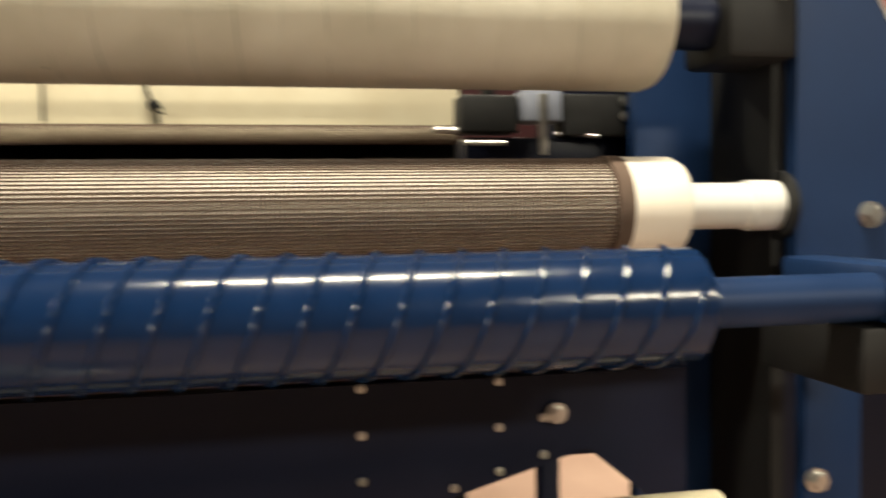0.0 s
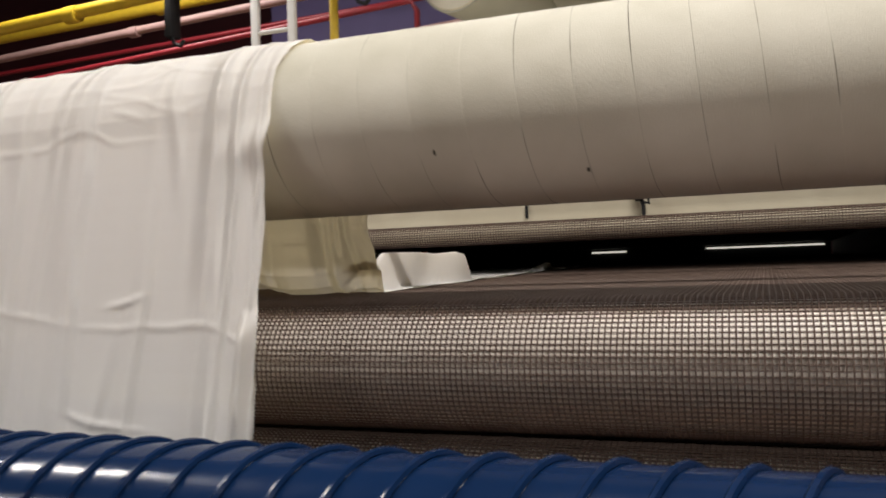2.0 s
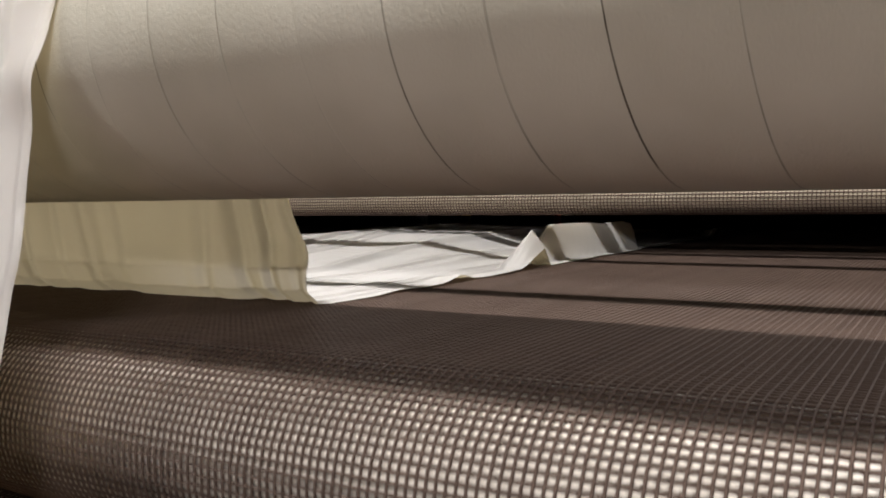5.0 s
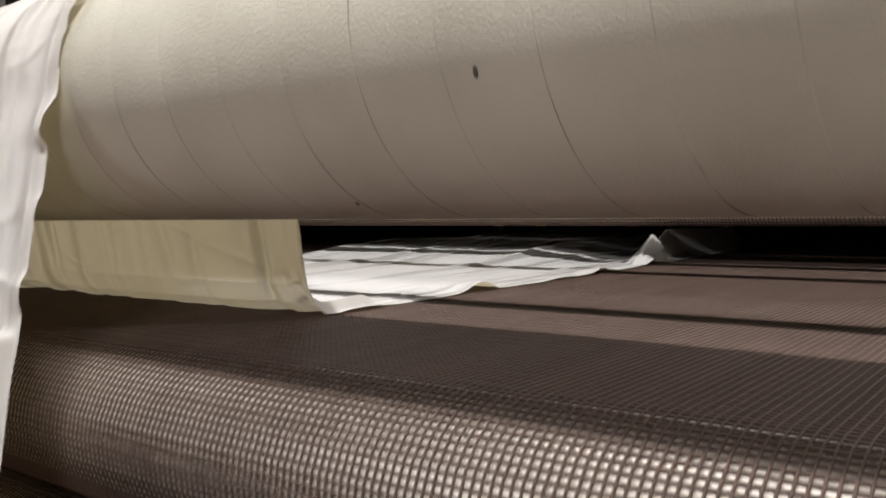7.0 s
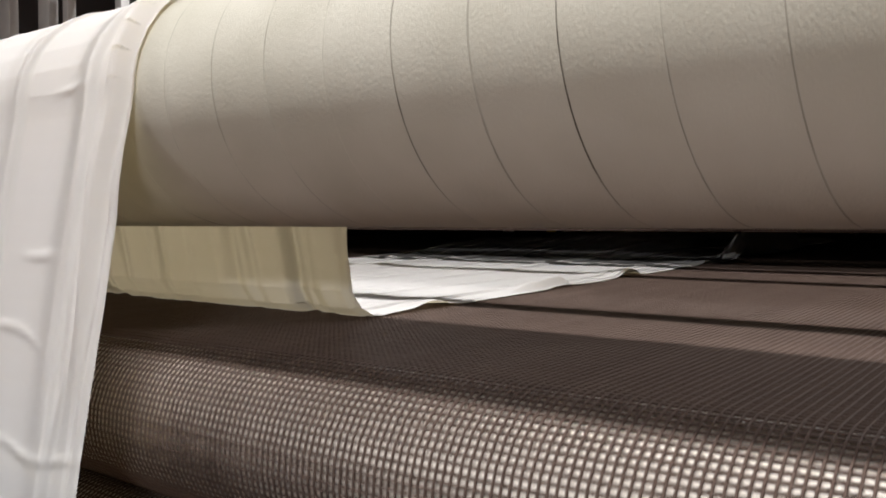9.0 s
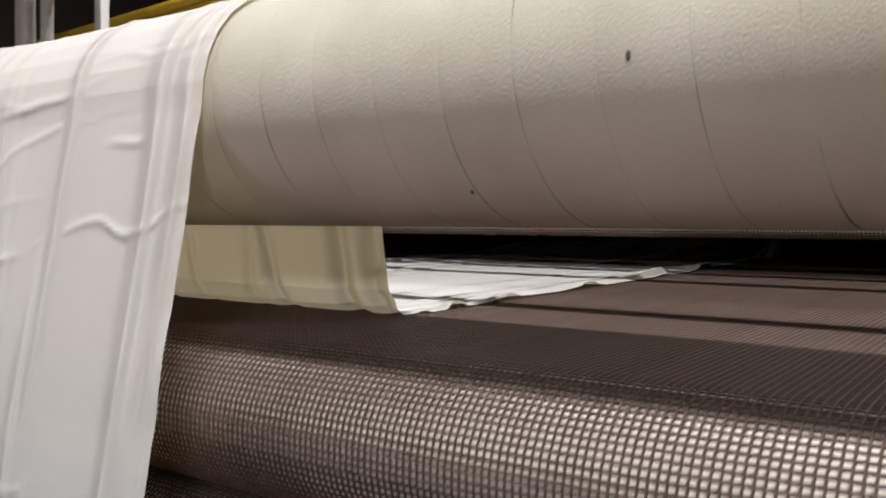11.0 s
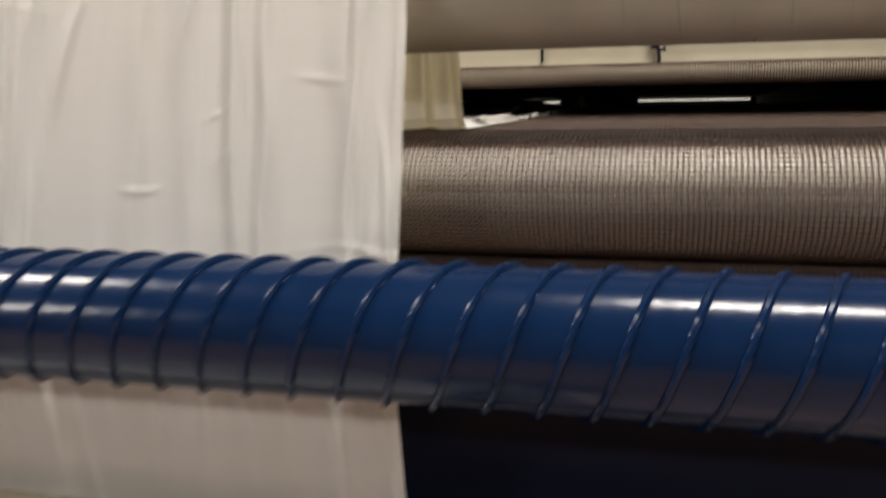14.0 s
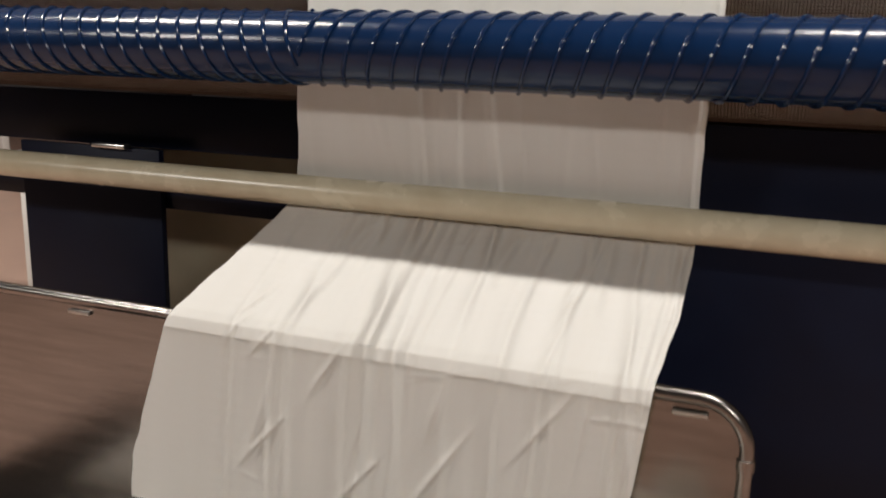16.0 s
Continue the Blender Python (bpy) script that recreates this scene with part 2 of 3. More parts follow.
# belt drum
drum = thing("belt_drum", "cream steel drum at the conveyor end", "roller", at=(0, MY, MZ + H))
part("shell", lathe_x(B(), [(X_LEFT, 0.04), (X_LEFT, MR - .005), (1.085, MR - .005), (1.088, MR + .003), (1.19, MR + .003), (1.203, MR - .004), (1.208, MR - 0.02), (1.208, 0.04)], 64), DRUM, drum)
part("shaft", lathe_x(B(), [(1.208, 0.038), (1.33, 0.038), (1.332, 0.042), (1.40, 0.042)], 32), WHITE, drum, "white shaft end")

part("belt_edge", lathe_x(B(), [(1.078, MR - .004), (1.079, MR + .0045), (1.104, MR + .0045), (1.105, MR)], 64), STRAND, drum, "brown belt edge binding")

# cream guide rod
rod = thing("guide_rod", "cream painted tubular guide rod below the roller", "rod", at=(0, RY, RZ + H))
part("tube", lathe_x(B(), [(X_LEFT, 0.02), (X_LEFT, RR), (1.2, RR), (1.2, 0.02)], 40), ROD_PAINT, rod)


# ---- paths of cloth and belt: y, z and slope against the length run ----
def run_path(pieces):
    """pieces: ('line', y, z) to a point or ('arc', cy, cz, r, a0, a1). Dense samples of length, y, z, angle."""
    pts = []
    for p in pieces:
        if p[0] == "line":
            if pts:
                y0, z0 = pts[-1]
                n = max(2, int(math.hypot(p[1] - y0, p[2] - z0) / 0.004))
                pts += [(y0 + (p[1] - y0) * i / n, z0 + (p[2] - z0) * i / n) for i in range(1, n + 1)]
            else:
                pts.append((p[1], p[2]))
        else:
            _, cy, cz, r, a0, a1 = p
            n = max(6, int(abs(radians(a1 - a0)) * r / 0.004))
            new_pts = [(cy + r * math.cos(radians(a0 + (a1 - a0) * i / n)), cz + r * math.sin(radians(a0 + (a1 - a0) * i / n))) for i in range(n + 1)]
            pts += new_pts
    out = [pts[0]]
    for p in pts[1:]:
        if math.hypot(p[0] - out[-1][0], p[1] - out[-1][1]) > 1e-4:
            out.append(p)
    a = np.array(out)
    s = np.concatenate([[0], np.cumsum(np.hypot(*np.diff(a, axis=0).T))])
    return s, a[:, 0], a[:, 1]


def on_path(path, s, half):
    """Pose on the path of a piece that reaches half a length either way."""
    S, Y, Z = path
    ya, yb = np.interp((s - half, s + half), S, Y)
    za, zb = np.interp((s - half, s + half), S, Z)
    y, z = np.interp(s, S, Y), np.interp(s, S, Z)
    y, z = 0.5 * y + 0.25 * (ya + yb), 0.5 * z + 0.25 * (za + zb)
    return pose(0, y, z, math.degrees(math.atan2(zb - za, yb - ya)), 0, 0)


TIMES = [0.2 * i for i in range(81)]


# ---- mesh belt: cross strands and links on sections that run round the drum ----
BELT_P = 0.0066
BELT_L = 3 * BELT_P
BELT_PATH = run_path([("line", MY + 3.4, MZ - MR + 0.08), ("line", MY, MZ - MR), ("arc", MY, MZ, MR, -90, -270 + 1.3), ("line", 6.2, belt_z(6.2))])
belt = thing("mesh_belt", "brown open-mesh conveyor belt running into the dryer", "conveyor belt", at=(0, 0, H))


def belt_mesh(rows):
    """A section of mesh belt with so many cross strands."""
    bm = B()
    reach = rows * BELT_P / 2
    x0, x1 = -2.15, X_RIGHT
    w, h = 0.00098, 0.0008
    for k in range(rows):
        o = k - (rows - 1) / 2
        c, dz, tip = o * BELT_P, 0.00022 * abs(o), 0.00004 * o
        a = [bm.verts.new((x, y, z)) for x in (x0, x1) for y, z in ((c - w * 1.1, -h - dz), (c - w * .7, h - dz + tip), (c + w * .7, h - dz - tip), (c + w * 1.1, -h - dz))]
        for i in range(4):
            bm.faces.new((a[i], a[(i + 1) % 4], a[4 + (i + 1) % 4], a[4 + i]))
    n = int((x1 - x0) / BELT_P)
    for i in range(n + 1):
        x = x0 + i * BELT_P
        a = [bm.verts.new((x + dx, y, z)) for y in (-reach, reach) for dx, z in ((-w, -h), (-w * .6, h - .0002), (w * .6, h - .0002), (w, -h))]
        for j in range(4):
            bm.faces.new((a[j], a[4 + j], a[4 + (j + 1) % 4], a[(j + 1) % 4]))
    bmesh.ops.recalc_face_normals(bm, faces=bm.faces[:])
    return mesh_of("belt_section", bm, STRAND, False)


belt_me = belt_mesh(3)
s_front = float(BELT_PATH[0][-1]) - 6.2 + MY        # where the belt leaves the drum, about
BELT_SECTIONS = []
first = s_front - 0.25 - 0.85 - V * 16.0
n_belt = int((s_front + 1.45 - first) / BELT_L)
for i in range(n_belt):
    ob = new("belt_section", belt_me)
    ob.parent = belt
    BELT_SECTIONS.append((ob, first + i * BELT_L))

# roller of the lower belt, just under the drum
LY, LZ, LR = 0.262, -0.042, 0.085
lower_drum = thing("lower_belt_roller", "cream roller wrapped in brown mesh under the drum", "roller", at=(0, LY, H + LZ))
part("shell", lathe_x(B(), [(X_LEFT, 0.03), (X_LEFT, LR - .004), (1.085, LR - .004), (1.085, 0.03)], 64), DRUM, lower_drum)
part("shaft", lathe_x(B(), [(1.085, 0.02), (1.21, 0.02)], 20), STEEL, lower_drum)
for k in range(27):
    ob = new("belt_section", belt_me)
    ob.parent = lower_drum
    ob.matrix_basis = pose(0, LR * math.cos(radians(360 * k / 27)), LR * math.sin(radians(360 * k / 27)), 360 * k / 27 + 90 + 180, 0, 0)
# sheet added under the belt to fill its holes, lightened against the shade
bed = thing("belt_backing", "brown sheet added to fill the holes of the mesh belt", "bed plate", at=(0, 0, H))
part("sheet", box(B(), -2.15, X_RIGHT, -1.42, 1.4, -0.002, 0.002), mat("lightened_brown", (0.16, 0.114, 0.092), 0.7, colour2=(0.13, 0.092, 0.075), scale=6, bump=0.15, bump_scale=120, spec=0.15), bed).matrix_basis = pose(0, MY + 1.45, belt_z(MY + 1.45) - 0.0052, math.degrees(math.atan(BELT_SLOPE)))

# ---- cloth: strips that follow one another from the cart over the rollers into the dryer ----
RC = TR + 0.0025
layers = []
for k in range(7):
    zz = -1.16 + 0.012 * k
    layers += [("line", -0.36 if k % 2 else -0.82, zz), ("line", -0.82 if k % 2 else -0.36, zz)]
CLOTH_PATH = run_path(layers + [("line", -0.285, -1.02), ("line", -0.236, -0.60), ("arc", -0.185, -0.590, 0.050, 190, 122),
                                ("arc", RY, RZ, RR + 0.004, -48, 10), ("line", 0.088, 0.0), ("line", TY - RC, TZ), ("arc", TY, TZ, RC, 180, -4),
                                ("line", 0.424, 0.262), ("arc", 0.470, 0.257, 0.045, 180, 269), ("line", 6.2, belt_z(6.2) + 0.004)])
i_top = int(np.argmax(CLOTH_PATH[2]))
S_TOP = float(CLOTH_PATH[0][i_top]) - math.pi / 2 * RC      # length at the front tangent of the wrapped roller
CLOTH_LEN = 0.0245
cloth = thing("cotton_cloth", "white wrinkled cotton cloth drawn over the rollers", "cloth", at=(0, 0, H))


def grid_noise(u, v, seed):
    """Smooth noise from -1 to 1 on arrays u, v."""
    table = np.random.RandomState(seed).rand(256, 256) * 2 - 1
    iu, iv = np.floor(u).astype(int), np.floor(v).astype(int)
    fu, fv = u - iu, v - iv
    fu, fv = fu ** 3 * (fu * (fu * 6 - 15) + 10), fv ** 3 * (fv * (fv * 6 - 15) + 10)
    p = lambda a, c: table[(iu + a) % 256, (iv + c) % 256]
    return (p(0, 0) * (1 - fu) + p(1, 0) * fu) * (1 - fv) + (p(0, 1) * (1 - fu) + p(1, 1) * fu) * fv


c_first, c_last = -(V * 16.0) - 1.62, 1.75       # lengths counted from the front tangent at the start of the clip
n_strip = int((c_last - c_first) / CLOTH_LEN)
NX, NR = 180, 6
ss = c_first + CLOTH_LEN * (np.arange(n_strip * NR + 1) / NR - 0.5)
zero = ss * 0
left = np.interp(ss, (-4.5, -4.0, -3.66, -3.34), (-1.12, -1.0, -0.926, CLOTH_L))
left = left + 0.005 * grid_noise(ss * 3.1, zero + .5, 1) + 0.002 * grid_noise(ss * 25, zero, 2)
right = np.interp(ss, (-4.5, -4.0, -3.66), (-0.065, -0.012, CLOTH_R))
ragged = np.clip((grid_noise(ss * 2.3, zero + .3, 3) + 0.2), 0, 1)
right = right + 0.006 * grid_noise(ss * 2.7, zero + .5, 4) + (0.0015 + 0.009 * ragged * (ss > -1.8)) * grid_noise(ss * 26, zero, 5) * 0.7
cu = 1 - np.linspace(1, 0, NX + 1) ** 1.3          # closer columns towards the edge that shows
XX = left[:, None] + (right - left)[:, None] * cu[None, :]
SS = np.repeat(ss[:, None], NX + 1, 1)
HH = 0.0008 * (grid_noise(XX * 7, SS * 2.0, 6) + 1)
rr = np.random.RandomState(12)
for k in range(46):                               # long folds along the pull
    x0, ph, wd = CLOTH_L + 0.92 * rr.rand(), 50 * rr.rand(), 0.0042 + 0.0075 * rr.rand()
    cx = x0 + 0.035 * grid_noise(ss * 1.1 + ph, zero, 20 + k) + 0.004 * grid_noise(ss * 9 + ph, zero, 70 + k)
    amp = np.clip(grid_noise(ss * 1.5 + ph, zero + .5, 120 + k) * 1.6 + 0.40, 0, 1) * (0.004 + 0.0085 * rr.rand())
    q = (XX - cx[:, None]) / (wd * np.where(XX > cx[:, None], 1.0, 2.2))
    HH += amp[:, None] * np.exp(-q * q)
for k in range(210):                              # thin creases, mostly across
    s0, x0, half = c_first + (c_last - c_first) * rr.rand(), CLOTH_L + 0.9 * rr.rand(), 0.02 + 0.12 * rr.rand() ** 2
    slope, hh = rr.uniform(-0.28, 0.28), 0.0010 + 0.0017 * rr.rand()
    cs = s0 + slope * (XX - x0) + 0.014 * grid_noise(XX * 14, SS * 0 + k, 170)
    q = (SS - cs) / (0.0030 * math.sqrt(1 + slope * slope))
    HH += hh * np.exp(-q * q - ((XX - x0) / half) ** 2)
for k in range(80):                               # shorter slanting folds, drawn to one side
    s0, x0, half = c_first + (c_last - c_first) * rr.rand(), CLOTH_L + 0.9 * rr.rand(), 0.06 + 0.12 * rr.rand()
    slope, wd, hh = rr.uniform(-0.12, 0.22), 0.005 + 0.007 * rr.rand(), 0.003 + 0.007 * rr.rand() ** 1.5
    near = np.abs(ss - s0) < 3 * half
    cx = x0 + slope * (SS[near] - s0) + 0.012 * grid_noise(SS[near] * 7, SS[near] * 0 + k, 171)
    q = (XX[near] - cx) / (wd * np.where(XX[near] > cx, 1.0, 1.8))
    HH[near] += hh * np.exp(-q * q - ((SS[near] - s0) / half) ** 2)
taut = 1 - 0.88 * np.clip((ss + 3.84) / 0.14, 0, 1) * np.clip((-3.10 - ss) / 0.14, 0, 1)
taut = taut * np.interp(ss, (-3.95, -3.80), (0.6, 1.0))
HH *= taut[:, None]                               # drawn tight on the lengths that the camera sees under the roller
FOLD = HH.copy()                                  # folds and creases: low in shape, full in relief
edge = right[:, None] - XX
HH += 0.0016 * np.exp(-((edge - 0.010) / 0.004) ** 2)          # turned hem
HH += 0.003 * np.exp(-edge / 0.02) * np.clip(grid_noise(SS * 11, XX * 2, 7), 0, 1)


def pleat(s0, s1, rise, drop, height, e0, e1, width):
    """A standing pleat along the edge from s0 to s1, e0 and e1 in from the edge at its ends."""
    up, down = np.clip((ss - s0) / rise, 0, 1), np.clip((s1 - ss) / drop, 0, 1)
    h = height * (up * up * (3 - 2 * up)) * down * (0.93 + 0.07 * grid_noise(ss * 16, zero, 8))
    mid = np.interp(ss, (s0, s1), (e0, e1)) + 0.004 * grid_noise(ss * 12, zero, 9)
    q = np.clip(1.5 - 1.5 * np.abs(edge - mid[:, None]) / width, 0, 1)
    return h[:, None] * q ** 0.8


HH += pleat(0.26, 0.69, 0.10, 0.007, 0.060, 0.060, 0.026, 0.017)
HH += pleat(-1.95, -1.50, 0.20, 0.006, 0.015, 0.030, 0.014, 0.013)
HH += pleat(-0.80, -0.60, 0.10, 0.03, 0.014, 0.030, 0.012, 0.012)
tent = np.clip(1 - np.where(SS < 0.215, (0.215 - SS) / 0.085, (SS - 0.215) / 0.022), 0, 1)
HH += 0.058 * tent * np.clip(1 - np.abs(edge - 0.022) / 0.034, 0, 1) ** 0.7
wave = np.clip((SS - 0.06) / 0.20, 0, 1) * np.clip((1.25 - SS) / 0.3, 0, 1) * np.clip((edge - 0.16) / 0.14, 0, 1)
HH += 0.034 * wave * np.clip(0.75 + 0.5 * grid_noise(SS * 4, XX * 2.2, 33), 0, 1.2)    # the cloth lies slack in broad waves
scallop = np.clip((SS + 1.52) / 0.01, 0, 1) * np.clip((-1.15 - SS) / 0.2, 0, 1)
HH += 0.010 * scallop * np.clip(grid_noise(SS * 30, XX * 6, 31) + 0.1, 0, 1) * np.exp(-edge / 0.018)
for s0, w, h in ((-0.05, 0.03, 0.007), (-0.40, 0.03, 0.012), (-0.95, 0.03, 0.008), (1.30, 0.04, 0.02), (-1.20, 0.02, 0.008)):
    HH += h * np.exp(-((SS - s0) / w) ** 2 - (edge / 0.05) ** 2)
for k in range(13):                               # sharp slanting creases on the length that leaves the cart
    s0, x0, half = -4.45 + 0.52 * rr.rand(), CLOTH_L + 0.88 * rr.rand(), 0.03 + 0.07 * rr.rand()
    slope, hh = rr.uniform(0.1, 0.9), 0.002 + 0.003 * rr.rand()
    near = np.abs(ss - s0) < 3 * half
    cx = x0 + slope * (SS[near] - s0) + 0.006 * grid_noise(SS[near] * 9, SS[near] * 0 + k, 172)
    q = (XX[near] - cx) / np.where(XX[near] > cx, 0.0035, 0.011)
    HH[near] += hh * np.exp(-q * q - ((SS[near] - s0) / half) ** 2)
g_s = np.gradient(HH, CLOTH_LEN / NR, axis=0)
g_x = np.gradient(HH, axis=1) / np.gradient(XX, axis=1)
g_x, g_s = g_x * 1.9, g_s * 1.3
HH = HH - 0.76 * FOLD
CLOTH_STRIPS = []
quads = [(a, a + 1, a + NX + 2, a + NX + 1) for r in range(NR + 1) for a in range(r * (NX + 1), r * (NX + 1) + NX)]
for i in range(n_strip):
    rows_of = [i * NR] + list(range(i * NR, i * NR + NR + 1))   # the first row is tucked under the strip before
    verts, normals = [], []
    for k, r in enumerate(rows_of):
        v = ((k - 1) / NR - 0.5) * CLOTH_LEN if k else -0.5 * CLOTH_LEN - 0.0007
        drop = 0 if k else 0.0006
        verts += [(x, v, h - drop) for x, h in zip(XX[r], HH[r])]
        normals += [Vector((-a, -c, 1)).normalized() for a, c in zip(g_x[r], g_s[r])]
    me = bpy.data.meshes.new("cloth_strip")
    me.from_pydata(verts, [], quads)
    me.shade_smooth()
    me.normals_split_custom_set_from_vertices(normals)
    me.materials.append(CLOTH)
    ob = new("cloth_strip", me)
    ob.parent = cloth
    CLOTH_STRIPS.append((ob, S_TOP + c_first + i * CLOTH_LEN))

# ---- dryer behind the rollers ----
dryer = thing("dryer_hood", "cream sheet-metal dryer front above a dark slot", "dryer", at=(0, 0, H))
part("front_panel", box(B(), X_LEFT, 1.085, 1.32, 1.345, 0.352, 0.70, 0.004), CREAM, dryer, "cream front panel")
part("roof", box(B(), X_LEFT, 1.085, 1.345, 7.6, 0.66, 0.70), CREAM, dryer)
# black sheets put the shade of the dryer's inside into colour
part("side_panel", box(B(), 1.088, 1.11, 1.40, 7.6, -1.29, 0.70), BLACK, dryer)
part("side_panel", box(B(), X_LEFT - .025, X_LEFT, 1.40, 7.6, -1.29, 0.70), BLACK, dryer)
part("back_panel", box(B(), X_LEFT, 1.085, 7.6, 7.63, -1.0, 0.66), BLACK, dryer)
part("lower_panel", box(B(), X_LEFT, 1.085, 1.60, 1.62, -1.29, 0.19), BLACK, dryer, "black sheet standing in for the dark below the belt")
part("slot_ceiling", box(B(), X_LEFT, 1.085, 1.47, 7.6, 0.42, 0.44), BLACK, dryer, "black sheet standing in for the dark inside the slot")
# emissive bars imitate light from beyond the slot; they are no lamps
GLOW = mat("lit_gap", (0.9, 0.88, 0.8), 0.6)
GLOW.node_tree.nodes["Principled BSDF"].inputs["Emission Color"].default_value = (1.0, 0.96, 0.86, 1)
GLOW.node_tree.nodes["Principled BSDF"].inputs["Emission Strength"].default_value = 0.9
for x0, x1, z in ((-1.03, -0.70, 0.385), (0.03, 1.03, 0.388)):
    part("lit_gap", box(B(), x0, x1, 7.58, 7.598, z, z + 0.014), GLOW, dryer, "thin glowing strip standing in for light through a gap")
# joint and knotted cord on the panel
part("panel_joint", box(B(), -0.003, 0.003, 1.312, 1.3195, 0.366, 0.65), BLACK, dryer, "dark joint between panels")
cord = thing("knotted_cord", "dark knotted cord hanging over the panel lip", "cord", at=(0.265, 1.30, 0.43 + H))
part("strand", tube(B(), [(-0.02, 0.006, 0.12), (-0.014, 0.004, 0.05), (-0.006, 0, 0.01), (0.004, -0.004, -0.015), (0.010, 0, -0.03), (0.016, 0.002, -0.05), (0.017, 0, -0.085)], 0.0045, 8), BLACK, cord)
bm = B()
bmesh.ops.create_icosphere(bm, subdivisions=2, radius=0.013, matrix=Matrix.Translation((0.008, -0.004, -0.024)) @ Matrix.Diagonal((1.1, 0.8, 1.2, 1)))
for v in bm.verts:
    v.co += v.normal * 0.004 * noise.noise(v.co * 90)
part("knot", bm, BLACK, cord)
part("loop", tube(B(), [(0.008, 0, -0.02), (0.026, -0.004, -0.03), (0.03, -0.003, -0.045), (0.014, 0, -0.04)], 0.004, 7), BLACK, cord)

# roller of the upper belt in the slot, mesh laid round it
up2 = thing("upper_belt_roller", "cream roller wrapped in brown mesh over the slot", "roller", at=(0, 1.288, 0.331 + H))
part("shell", lathe_x(B(), [(X_LEFT, 0.015), (X_LEFT, 0.0235), (1.06, 0.0235), (1.06, 0.015)], 48), mat("tan_sleeve", (0.60, 0.52, 0.38), 0.6, scale=14), up2)
rib_me = belt_mesh(1)
for k in range(25):
    a = 360 * k / 25
    ob = new("mesh_rib", rib_me)
    ob.parent = up2
    ob.matrix_basis = pose(0, 0.0252 * math.cos(radians(a)), 0.0252 * math.sin(radians(a)), a + 90 + 180, 0, 0)
# rods out of view, set so their shadows draw lines across the belt
for yy, zz in ((0.518, 0.49), (0.965, 0.50)):
    rr2 = thing("cross_rod", "unseen dark cross rod that throws a shadow line on the belt", "rod", "cross rods", at=(0, yy, zz + H))
    part("bar", lathe_x(B(), [(X_LEFT, 0.017), (X_LEFT + .002, 0.020), (1.268, 0.020), (1.27, 0.017)], 20), BLACK, rr2)


# ---- frame at the end of the rollers ----
def ring_bm(rings):
    """Closed rings of (radius, y, sides) facing the front."""
    bm = B()
    for ra, y0, y1, seg in rings:
        a = [bm.verts.new((ra * math.cos(2 * math.pi * k / seg), y0, ra * math.sin(2 * math.pi * k / seg))) for k in range(seg)]
        c = [bm.verts.new((ra * .96 * math.cos(2 * math.pi * k / seg), y1, ra * .96 * math.sin(2 * math.pi * k / seg))) for k in range(seg)]
        for k in range(seg):
            bm.faces.new((a[k], a[(k + 1) % seg], c[(k + 1) % seg], c[k]))
        bm.faces.new(c)
    bmesh.ops.recalc_face_normals(bm, faces=bm.faces[:])
    return bm


def bolt(x, y, z, r, parent):
    """A hexagon bolt on a washer, facing the front."""
    ob = part("bolt", ring_bm([(r, -0.25 * r, -0.95 * r, 6), (r * 0.8, -0.95 * r, -1.15 * r, 6)]), STEEL, parent, "shiny zinc-plated bolt")
    ob.location = (x, y, z)
    part("washer", ring_bm([(r * 1.35, 0, -0.25 * r, 20)]), STEEL, ob)


frame_end = thing("end_frame", "blue painted steel end frame with bolts and slot", "machine frame", at=(0, 0, H))
part("face_plate", prism(B(), [(1.40, -0.03), (1.95, -0.03), (1.95, 1.1), (1.40, 1.1)], 0.22, 0.25), PLATE, frame_end)
part("leg", box(B(), 1.42, 1.525, 0.222, 0.252, -1.295, -0.034, 0.003), PLATE, frame_end)
part("inner_plate", box(B(), 1.22, 1.375, 0.45, 0.48, -1.295, 1.1, 0.003), PLATE, frame_end)
# plates and black liner added so the slot reads as deep shade
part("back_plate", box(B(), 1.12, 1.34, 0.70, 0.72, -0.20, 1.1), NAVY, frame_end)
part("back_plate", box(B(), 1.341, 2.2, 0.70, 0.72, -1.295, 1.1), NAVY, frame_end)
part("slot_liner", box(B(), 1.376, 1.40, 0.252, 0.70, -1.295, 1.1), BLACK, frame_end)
part("shaft_ring", lathe_x(B(), [(1.385, 0.046), (1.385, 0.058), (1.398, 0.058), (1.398, 0.046)], 32, MY, MZ), BLACK, frame_end, "black bearing ring")
part("bearing_block", box(B(), 1.27, 1.39, 0.20, 0.36, 0.36, 0.50, 0.012), BLACK, frame_end, "black bearing block")
part("arm_bracket", box(B(), 1.335, 1.40, -0.03, 0.22, -0.13, -0.038, 0.006), BLACK, frame_end, "dark arm bracket")
part("arm_cap", box(B(), 1.37, 1.45, -0.05, 0.22, -0.036, 0.046, 0.010), PLATE, frame_end)
for x, y, z, r in ((1.536, 0.22, 0.11, 0.017), (1.45, 0.10, -0.125, 0.019), (1.44, 0.222, -0.33, 0.016), (1.36, 0.20, 0.47, 0.014), (1.62, 0.22, 0.40, 0.017)):
    bolt(x, y, z, r, frame_end)
part("emblem", prism(B(), [(1.545, 0.475), (1.60, 0.385), (1.66, 0.385), (1.66, 0.475)], 0.214, 0.2185), RED, frame_end, "red emblem plate")
part("emblem_border", prism(B(), [(1.535, 0.485), (1.597, 0.377), (1.67, 0.377), (1.67, 0.485)], 0.2165, 0.2195), WHITE, frame_end, "white emblem border")

